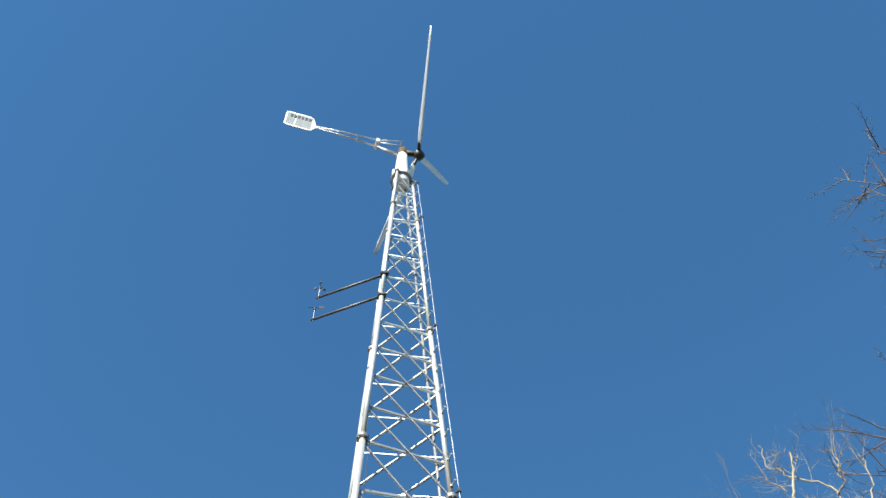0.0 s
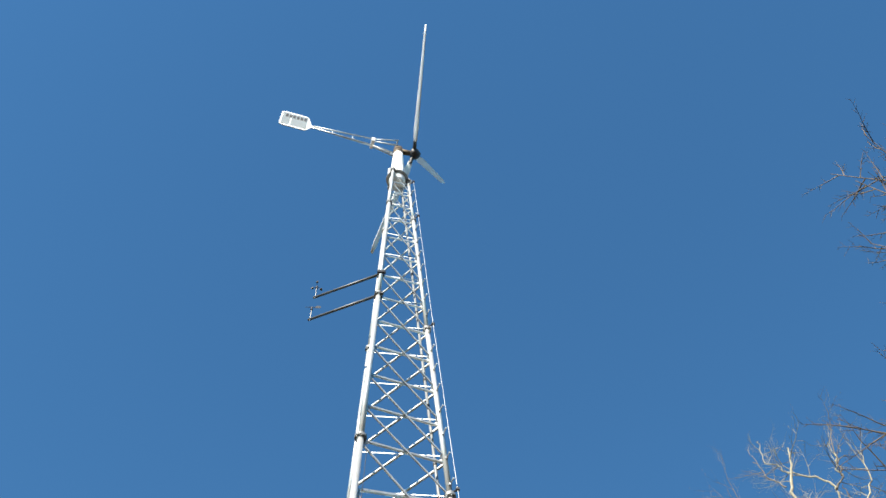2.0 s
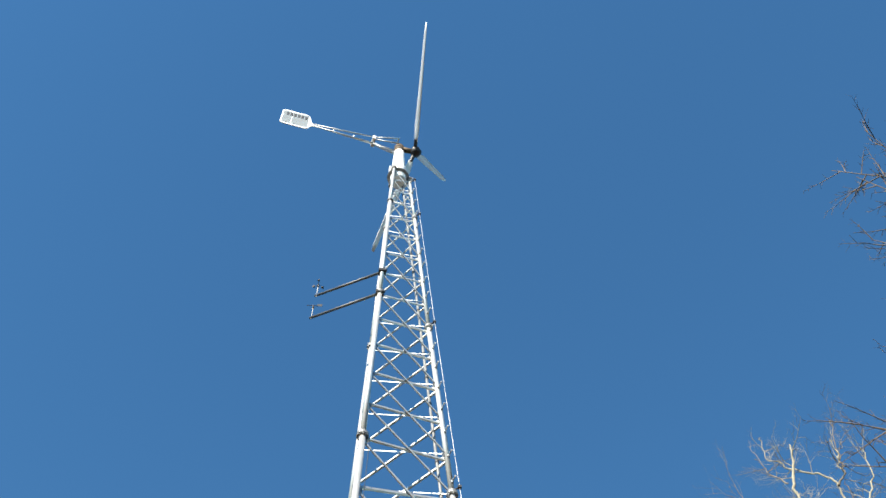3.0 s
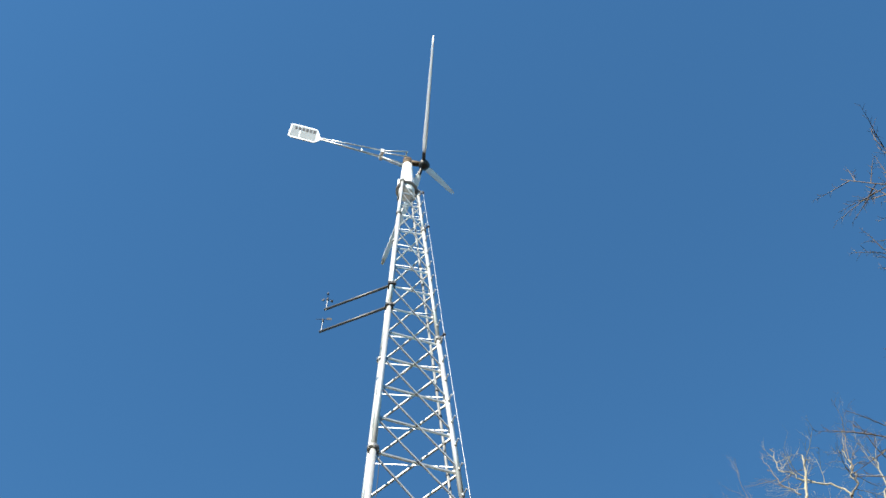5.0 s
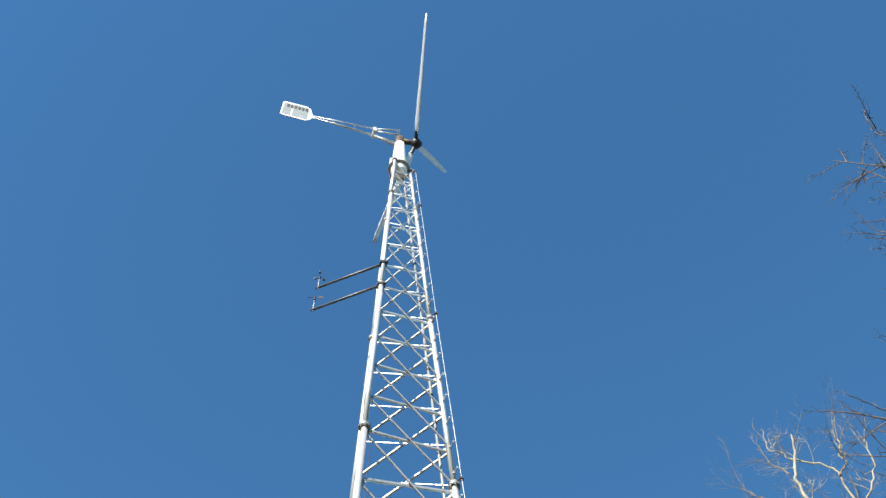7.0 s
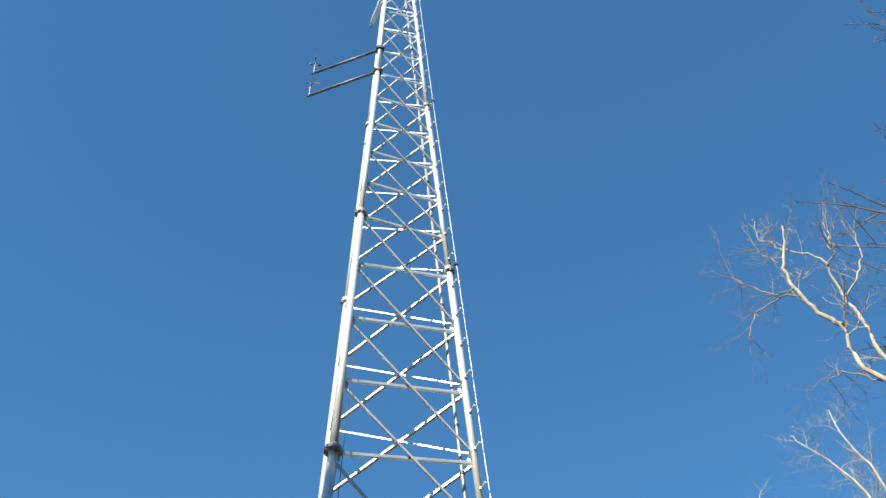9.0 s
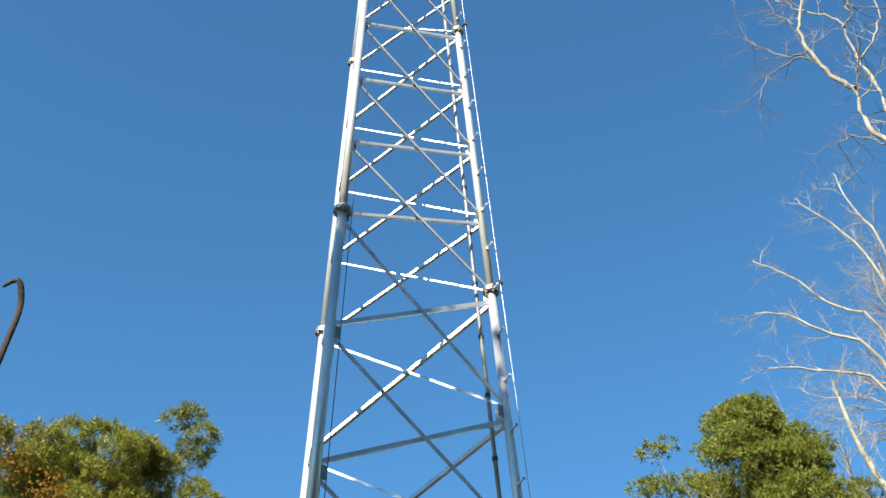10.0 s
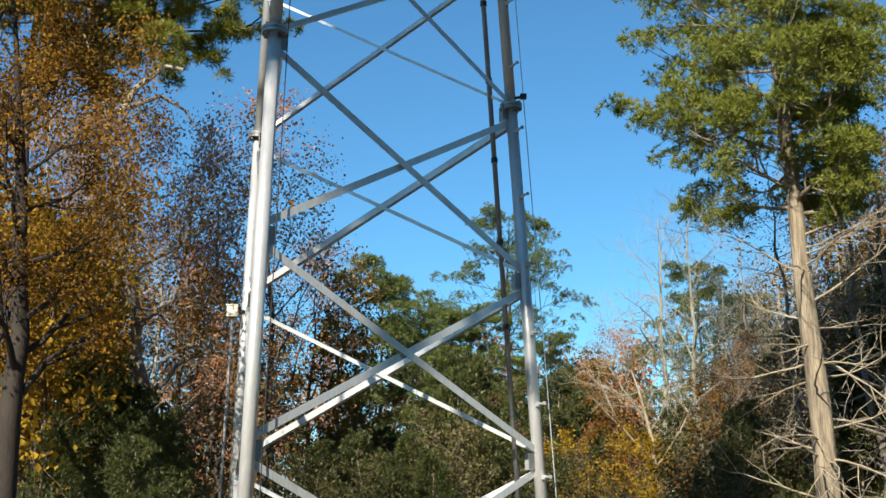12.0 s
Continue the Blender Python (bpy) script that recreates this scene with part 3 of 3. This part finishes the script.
# crooked boughs towards the clearing, and twiggy sprays above
def reach_out(ob, rng):
    bough(ob, (0, 0, 8.6), [(36.5, 41.6), (33.4, 42.9), (32.5, 44.2), (32.7, 46.1)], 0.05, 10.0, rng, (3, 4, 3), 0.5)
    bough(ob, None, [(32.7, 46.0), (31.3, 47.1), (30.7, 48.4), (30.5, 49.6), (31.5, 50.5), (31.7, 51.4)], 0.032, 10.0, rng, (9, 5, 3), 0.55)
    bough(ob, None, [(31.0, 48.0), (29.5, 48.3), (27.2, 47.8), (26.6, 46.8)], 0.014, 10.0, rng, (8, 4, 3), 0.5, BARK_GREY)
    bough(ob, None, [(30.7, 48.4), (29.2, 48.4), (28.0, 49.1), (26.8, 50.0)], 0.014, 10.0, rng, (8, 4, 3), 0.6, BARK_GREY)
    bough(ob, None, [(30.4, 49.8), (29.5, 50.5), (29.0, 51.4)], 0.012, 10.0, rng, (4, 3), 0.4, BARK_GREY)
    bough(ob, (0, 0, 9.4), [(35.6, 42.6), (34.0, 43.9), (34.1, 45.6), (33.5, 47.1), (33.4, 48.8)], 0.038, 10.15, rng, (4, 5, 3), 0.6)
    bough(ob, None, [(33.4, 48.8), (34.3, 49.2), (34.5, 50.1), (35.2, 51.6)], 0.015, 10.15, rng, (8, 5, 3), 0.6, BARK_GREY)
    bough(ob, None, [(33.5, 48.8), (33.0, 49.5), (30.9, 50.3), (30.6, 50.9), (29.5, 51.1), (30.0, 52.2)], 0.015, 10.15, rng, (9, 4, 3), 0.4)
    bough(ob, None, [(34.3, 49.3), (34.0, 49.6), (34.5, 50.1), (34.5, 50.9)], 0.014, 10.15, rng, (4, 3), 0.4)
    bough(ob, None, [(32.8, 45.8), (33.1, 46.5), (33.8, 47.5), (34.0, 48.9)], 0.014, 10.05, rng, (6, 4, 3), 0.5, BARK_BROWN)
    bough(ob, None, [(33.5, 47.0), (35.4, 48.0), (36.0, 48.9), (36.2, 49.9)], 0.015, 10.15, rng, (8, 5, 3), 0.6)
    bough(ob, None, [(33.4, 43.0), (31.6, 44.0), (30.2, 43.8)], 0.012, 10.0, rng, (7, 5, 3), 0.55, BARK_GREY)
    sprays = ((14.8, 48.6, 59.0), (15.2, 49.6, 61.0), (14.0, 47.6, 57.4), (15.6, 52.0, 62.0), (14.6, 48.0, 59.8), (15.4, 48.6, 61.2), (14.4, 46.8, 58.2), (15.0, 51.0, 60.4), (13.6, 48.4, 56.4), (14.2, 49.6, 58.0),
              (9.6, 37.6, 49.4), (10.2, 38.8, 50.4), (9.2, 36.6, 47.4), (10.4, 38.0, 50.8), (10.8, 39.6, 51.0), (10.0, 37.0, 50.2))
    for z, az, el in sprays:
        d = rng.uniform(10.0, 10.7)
        sh, way = Shape(), np.array([*ground_at(az, d), 1.6 + d * math.tan(radians(el))]) - np.array(ob.location) - (0, 0, z)
        grow(sh, [], rng, (0, 0, z), unit(way + (0, 0, -0.1)), np.linalg.norm(way) * (0.93 if z > 12 else 0.98), 0.030, 0, (18, 8, 6), 50, 0.0, 0.08, 0.22, 0.2)
        part("limb", sh, BARK_BROWN, ob)


def sweep_out(ob, rng):
    """The far hardwood's low pale boughs that sweep towards the cedar."""
    bough(ob, (0, 0, 9.6), [(29.3, 34.3), (26.3, 35.5), (24.7, 36.8), (22.8, 37.2)], 0.042, 19.5, rng, (12, 6, 4), 0.75)
    bough(ob, (0, 0, 9.2), [(28.9, 32.8), (26.5, 33.6), (24.2, 34.3), (22.8, 34.5)], 0.038, 19.8, rng, (12, 6, 4), 0.7)
    bough(ob, (0, 0, 10.2), [(29.7, 35.7), (27.2, 36.5), (25.6, 38.4), (23.4, 39.6)], 0.038, 19.6, rng, (12, 6, 4), 0.75)
    bough(ob, (0, 0, 12.0), [(30.6, 37.5), (28.8, 40.2), (26.9, 42.0)], 0.038, 20.0, rng, (12, 6, 4), 0.75)
    bough(ob, (0, 0, 12.6), [(31.2, 39.0), (30.0, 40.7), (29.6, 42.6)], 0.038, 20.4, rng, (12, 6, 4), 0.8)
    bough(ob, (0, 0, 7.0), [(27.6, 26.6), (26.7, 29.1), (26.2, 31.1), (26.0, 33.3)], 0.075, 19.5, rng, (9, 5, 4), 0.8)


sweep_out(bare_big, np.random.default_rng(21))
reach_out(bare_near, np.random.default_rng(19))

# russet trees behind the tower, and their like
russet = tree("autumn_tree", "slender russet-leaved autumn tree with grey twigs", ground_at(-8.5, 26), 9.6, 0.11, BARK_BROWN, 53, 20, (5, 4), spread=46, up=0.05, wig=0.18, start=0.25,
              reach=lambda q: 1.3 + 2.3 * (1 - q), rise=lambda q: 25 + 25 * q, foliage=("leaf", LEAF_RED, 19, 0.062, 0.16), joined=True, wob=0.08, crown_label="thin russet leaves")
amber = tree("autumn_tree", "amber-leaved autumn tree at the wood's edge", ground_at(-0.7, 30), 7.2, 0.09, BARK_BROWN, 59, 18, (5, 4), spread=46, up=0.05, wig=0.18, start=0.2,
             reach=lambda q: 0.8 + 1.7 * (1 - q), rise=lambda q: 35 + 25 * q, foliage=("leaf", LEAF_BROWN, 14, 0.09, 0.15), joined=True, crown_label="amber leaves")
golden = tree("autumn_tree", "yellow-leaved young autumn tree among dark trunks", ground_at(-13.2, 17), 4.6, 0.05, BARK_BROWN, 61, 18, (4, 4), spread=45, up=0.05, wig=0.18, start=0.2,
              reach=lambda q: 0.7 + 1.2 * (1 - q), rise=lambda q: 25 + 25 * q, foliage=("leaf", LEAF_YELLOW, 8, 0.085, 0.10), joined=True, crown_label="yellow leaves")
far_pine = tree("pine", "pine with an open, drooping green crown at the wood's edge", ground_at(8.1, 38), 11.5, 0.13, BARK_DARK, 67, 24, (6, 3), spread=46, up=0.03, wig=0.16, start=0.48,
                reach=lambda q: 0.6 + 1.9 * min(1, (1.02 - q) / 0.4), rise=lambda q: 5 + 30 * max(0, q - 0.5), foliage=("spray", NEEDLE_FAR, 30, 0.105, 250), joined=True, crown_label="dark green needles", clump=0.22, flat=1.1)
round_pine = tree("pine", "round-crowned green pine behind the tower", ground_at(1.5, 45), 10.8, 0.14, BARK_PINE, 68, 34, (6, 3), spread=50, up=0.05, wig=0.14, start=0.34,
                  reach=lambda q: 0.4 + 1.7 * math.sin(math.pi * min(1, (1.02 - q) / 0.72)) ** 0.7, rise=lambda q: 10 + 40 * max(0, q - 0.5), foliage=("spray", NEEDLE_FAR, 60, 0.20, 130), joined=True, crown_label="dense green needles", clump=0.40, flat=0.7)
vine_tree = tree("vine_hung_tree", "thin tree hung with withered olive vines", ground_at(21.5, 24), 8.6, 0.09, BARK_GREY, 77, 26, (6, 4), spread=60, up=-0.10, wig=0.22, start=0.22,
                 reach=lambda q: 1.0 + 1.5 * (1.02 - q), rise=lambda q: 20, foliage=("leaf", VINE, 3, 0.05, 0.10), joined=True, wob=0.09, crown_label="withered vine leaves")
forked = tree("bare_tree", "leaning bare tree with a pale forked stem", ground_at(15.6, 27), 5.6, 0.09, BARK_PALE, 78, 9, (5, 4, 3), spread=40, up=0.06, wig=0.2, start=0.45, lean=(-1.1, 0.3),
              reach=lambda q: 2.0 + 1.2 * (1.02 - q), rise=lambda q: 50, thick=0.4, joined=True, wob=0.06)
bush = tree("cedar_bush", "low dark green cedar bush in the undergrowth", ground_at(5.6, 27), 4.6, 0.07, BARK_CEDAR, 71, 30, (4, 3), spread=45, up=0.08, wig=0.1, start=0.06,
            reach=lambda q: 0.3 + 1.5 * (1 - q), rise=lambda q: 20 + 20 * q, foliage=("spray", BUSH, 5, 0.15, 0.09), joined=True, crown_label="dark green scaly foliage", category="bush")
birch = tree("bare_tree", "slender bare tree with a whitish trunk", ground_at(17.4, 30), 9.4, 0.11, BARK_WHITE, 73, 18, (7, 5, 3), spread=50, up=0.04, wig=0.24, start=0.36,
             reach=lambda q: 1.0 + 2.4 * (1.02 - q), rise=lambda q: 30 + 20 * q, joined=True, wob=0.035, thick=0.5)
brush = tree("undergrowth", "tangled brown undergrowth of twigs and dry leaves", ground_at(-5, 21), 3.2, 0.03, BARK_BROWN, 79, 18, (4, 3), spread=50, up=0.03, wig=0.2, start=0.03,
             reach=lambda q: 0.8 + 1.0 * (1 - q), rise=lambda q: 40, foliage=("leaf", BRUSH, 9, 0.08, 0.2), joined=True, crown_label="withered leaves", category="bush")

# a dead vine-twisted snag at the clearing's edge
def build_snag():
    x, y = ground_at(-22.8, 8.85)
    ob = tagged(new("dead_snag"), "thin dark dead stem with a hooked tip", "tree")
    ob.location = (x, y, 0)
    path = [(-0.25, 0, -0.2), (-0.3, 0, 2.0), (-0.22, 0, 4.5), (-0.05, 0.0, 6.3), (0.10, 0, 7.2), (0.15, 0, 7.75), (0.19, 0, 8.15), (0.13, 0, 8.42), (0.08, 0, 8.50), (-0.03, 0, 8.40)]
    run = np.column_stack([path, [0.06, 0.055, 0.05, 0.04, 0.032, 0.028, 0.028, 0.03, 0.024, 0.014]])
    for _ in range(2):                          # round off the bends
        run = np.concatenate([run[:1], np.stack([run[:-1] * 0.75 + run[1:] * 0.25, run[:-1] * 0.25 + run[1:] * 0.75], 1).reshape(-1, 4), run[-1:]])
    part("trunk", Shape().tube(run[:, :3], run[:, 3], 9), BARK_DARK, ob, smooth=True)
    part("twig", Shape().tube([(-0.02, 0, 6.4), (0.12, 0.02, 6.7), (0.35, 0.05, 6.62)], [0.016, 0.012, 0.005], 6), BARK_BROWN, ob)


build_snag()

# copies: azimuth, distance, height
rng = np.random.default_rng(97)
for az, d, h in ((-3.6, 27, 10.4), (-6.0, 25, 8.6), (-11.0, 27, 10.2), (-13.5, 30, 11.0), (-1.8, 31, 8.2), (-17, 24, 9.5), (13.0, 40, 7.2), (27.5, 26, 8.5), (20.4, 27, 5.2), (24.2, 25, 5.6), (22.2, 31, 6.0), (26.2, 29, 6.5)):
    again(russet, 9.6, az, d, h, rng.uniform(0, 360))
for az, d, h in ((-12.0, 19, 6.2), (-18.5, 17, 7.0), (12.0, 37, 6.0), (21.5, 34, 6.0), (-20, 22, 9), (18.2, 28, 4.6), (25.2, 31, 6.0), (-3.2, 34, 6.5), (-7.5, 30, 7.5)):
    again(amber, 7.2, az, d, h, rng.uniform(0, 360))
for az, d, h in ((-15.8, 16, 5.2), (-14.2, 20, 4.6), (-14.2, 15, 4.7), (-12.8, 17.5, 5.2), (14.6, 26, 3.0), (13.9, 30, 3.4), (10.8, 28, 3.2)):
    again(golden, 4.6, az, d, h, rng.uniform(0, 360))
for az, d, h in ((10.2, 44, 8.4), (19.5, 33, 7.6), (17.5, 36, 9.2)):
    again(far_pine, 11.6, az, d, h, rng.uniform(0, 360))
for az, d, h in ((4.0, 48, 9.2), (6.5, 36, 7.4), (5.4, 55, 8.4)):
    again(round_pine, 10.6, az, d, h, rng.uniform(0, 360))
for az, d, h in ((24.6, 22, 9.0), (19.8, 27, 7.0), (26.5, 21, 9.5), (23.0, 29, 10.0), (28.0, 25, 11.0), (18.4, 30, 6.0), (25.4, 27, 7.5)):
    again(vine_tree, 8.6, az, d, h, rng.uniform(0, 360))
# those at -13 to -9 degrees also stand in for deep shade low down
for az, d, h in ((6.4, 31, 5.4), (3.2, 24, 3.0), (8.6, 26, 4.0), (-1.2, 26, 3.0), (-11.6, 15.2, 3.5), (-10.2, 15.4, 3.1), (-8.8, 15.0, 2.7), (-9.9, 13.0, 2.3), (-12.8, 14.4, 2.6), (10.6, 33, 5.4), (19.2, 24, 3.6), (24.5, 23, 4.0), (-9.5, 22, 3.2), (16.2, 36, 4.6), (-12, 24, 4.2), (5.0, 40, 7.4), (27, 27, 5.5), (4.4, 21, 2.6), (7.2, 23, 3.0)):
    again(bush, 4.6, az, d, h, rng.uniform(0, 360))
for az, d, h in ((15.6, 36, 11.0), (19.6, 36, 10.0), (22.0, 30, 8.5), (25.8, 25, 8.0), (-14.5, 18, 8.0), (-9.2, 22, 6.5)):
    again(birch, 9.6, az, d, h, rng.uniform(0, 360))
for k in range(34):
    again(brush, 3.2, rng.uniform(-24, 32), rng.uniform(21, 34), rng.uniform(2.0, 3.6), rng.uniform(0, 360))
for az, d, h in ((22.6, 27, 5.6), (25.0, 29, 6.8), (27.2, 24, 6.2), (29.0, 27, 7.5), (20.6, 31, 5.4), (30.5, 23, 6.6)):
    again(bush, 4.6, az, d, h, rng.uniform(0, 360))
for az, d, h in ((23.6, 33, 9.0), (26.0, 35, 10.5), (28.0, 31, 10.0), (21.0, 36, 8.0), (30.0, 33, 11.0)):
    again(amber, 7.2, az, d, h, rng.uniform(0, 360))
for az, d, h in ((18.8, 31, 7.6), (21.2, 29, 7.6), (24.0, 28, 8.0), (27.0, 30, 9.0), (29.2, 28, 9.5)):
    again(birch, 9.6, az, d, h, rng.uniform(0, 360))
    again(vine_tree, 8.6, az + 1.1, d + 3, h * 0.9, rng.uniform(0, 360))
for az, d, h in ((20.2, 32, 8.6), (22.6, 33, 8.8), (25.0, 34, 9.6), (28.2, 33, 10.5)):
    again(birch, 9.6, az, d, h, rng.uniform(0, 360))
    again(russet, 9.6, az + 1.0, d + 2, h * 0.62, rng.uniform(0, 360))
# the deeper wood behind
deep_wood = tree("autumn_tree", "brown woodland tree deep in the wood", ground_at(4, 46), 6.5, 0.08, BARK_BROWN, 83, 12, (4, 2), spread=48, up=0.05, wig=0.18, start=0.15,
                 reach=lambda q: 1.0 + 1.3 * (1 - q), rise=lambda q: 30 + 20 * q, foliage=("leaf", LEAF_RED, 16, 0.14, 0.25), joined=True, crown_label="brown leaves")
deep_green = tree("cedar", "dark green cedar deep in the wood", ground_at(-4, 48), 6.5, 0.08, BARK_CEDAR, 89, 24, (4,), spread=48, up=0.08, wig=0.12, start=0.08,
                  reach=lambda q: 0.4 + 1.5 * (1 - q), rise=lambda q: 15 + 20 * q, foliage=("spray", BUSH, 5, 0.28, 0.14), joined=True, crown_label="dark foliage")
for k in range(18):
    d = rng.uniform(30, 44)
    again(deep_green, 6.5, rng.uniform(12, 32), d, d * math.tan(radians(rng.uniform(4.0, 7.0))) + 1.6, rng.uniform(0, 360))
for k in range(90):
    d = rng.uniform(36, 80)
    az = rng.uniform(-30, 36)
    ob = deep_green if rng.random() < 0.35 else deep_wood
    again(ob, 6.5, az, d, d * math.tan(radians(rng.uniform(4.0, 7.5))) + 1.6, rng.uniform(0, 360))
# unseen wood added round and behind the camera: shades the tower's foot, blocks skylight
shade = tree("oak", "tall brown-leaved oak out of view, added for shade", (-7.7, -2.8), 21.0, 0.30, BARK_BROWN, 101, 24, (5, 2), spread=48, up=0.06, wig=0.16, start=0.76,
             reach=lambda q: 1.2 + 3.4 * (1.02 - q), rise=lambda q: 12 + 30 * q, foliage=("leaf", LEAF_BROWN, 15, 0.36, 0.35), joined=True, crown_label="brown leaves")
# low trees out of view on the left, added to shade the ground there
for az, d, h in ((-36, 17, 8.0), (-29, 21, 9.0), (-52, 13.2, 5.6), (-42, 12.8, 5.5), (-46, 16, 7.0)):
    again(deep_wood, 6.5, az, d, h, rng.uniform(0, 360))
for x, y, h in ((-7.0, -1.4, 20.4),):
    again(shade, 21.0, math.degrees(math.atan2(x, y)), math.hypot(x, y), h, rng.uniform(0, 360))
for k in range(18):
    again(shade, 21.0, 70 + 8.8 * k + rng.uniform(-3, 3), rng.uniform(15, 28), rng.uniform(12, 17), rng.uniform(0, 360))
for k in range(22):                             # unseen tall oaks on the far side of the clearing, against skylight
    again(shade, 21.0, 76 + 4.2 * k + rng.uniform(-2, 2), rng.uniform(15, 22), rng.uniform(17, 22), rng.uniform(0, 360))
for k in range(18):                             # unseen tall evergreens close behind, added to block skylight
    again(deep_green, 6.5, 98 + 5.4 * k + rng.uniform(-3, 3), rng.uniform(11, 14), rng.uniform(18, 22), rng.uniform(0, 360))
for k in range(20):
    again(deep_green, 6.5, 55 + 11 * k + rng.uniform(-2, 2), rng.uniform(11, 20), rng.uniform(5, 8), rng.uniform(0, 360))
# dark bushes that close the gap under the tower
for az, d, h, turn in ((0.7, 27, 3.3, 40), (-0.6, 29, 3.5, 130), (1.9, 31, 3.6, 250), (0.4, 34, 4.2, 10), (3.0, 29, 3.0, 300)):
    again(bush, 4.6, az, d, h, turn)
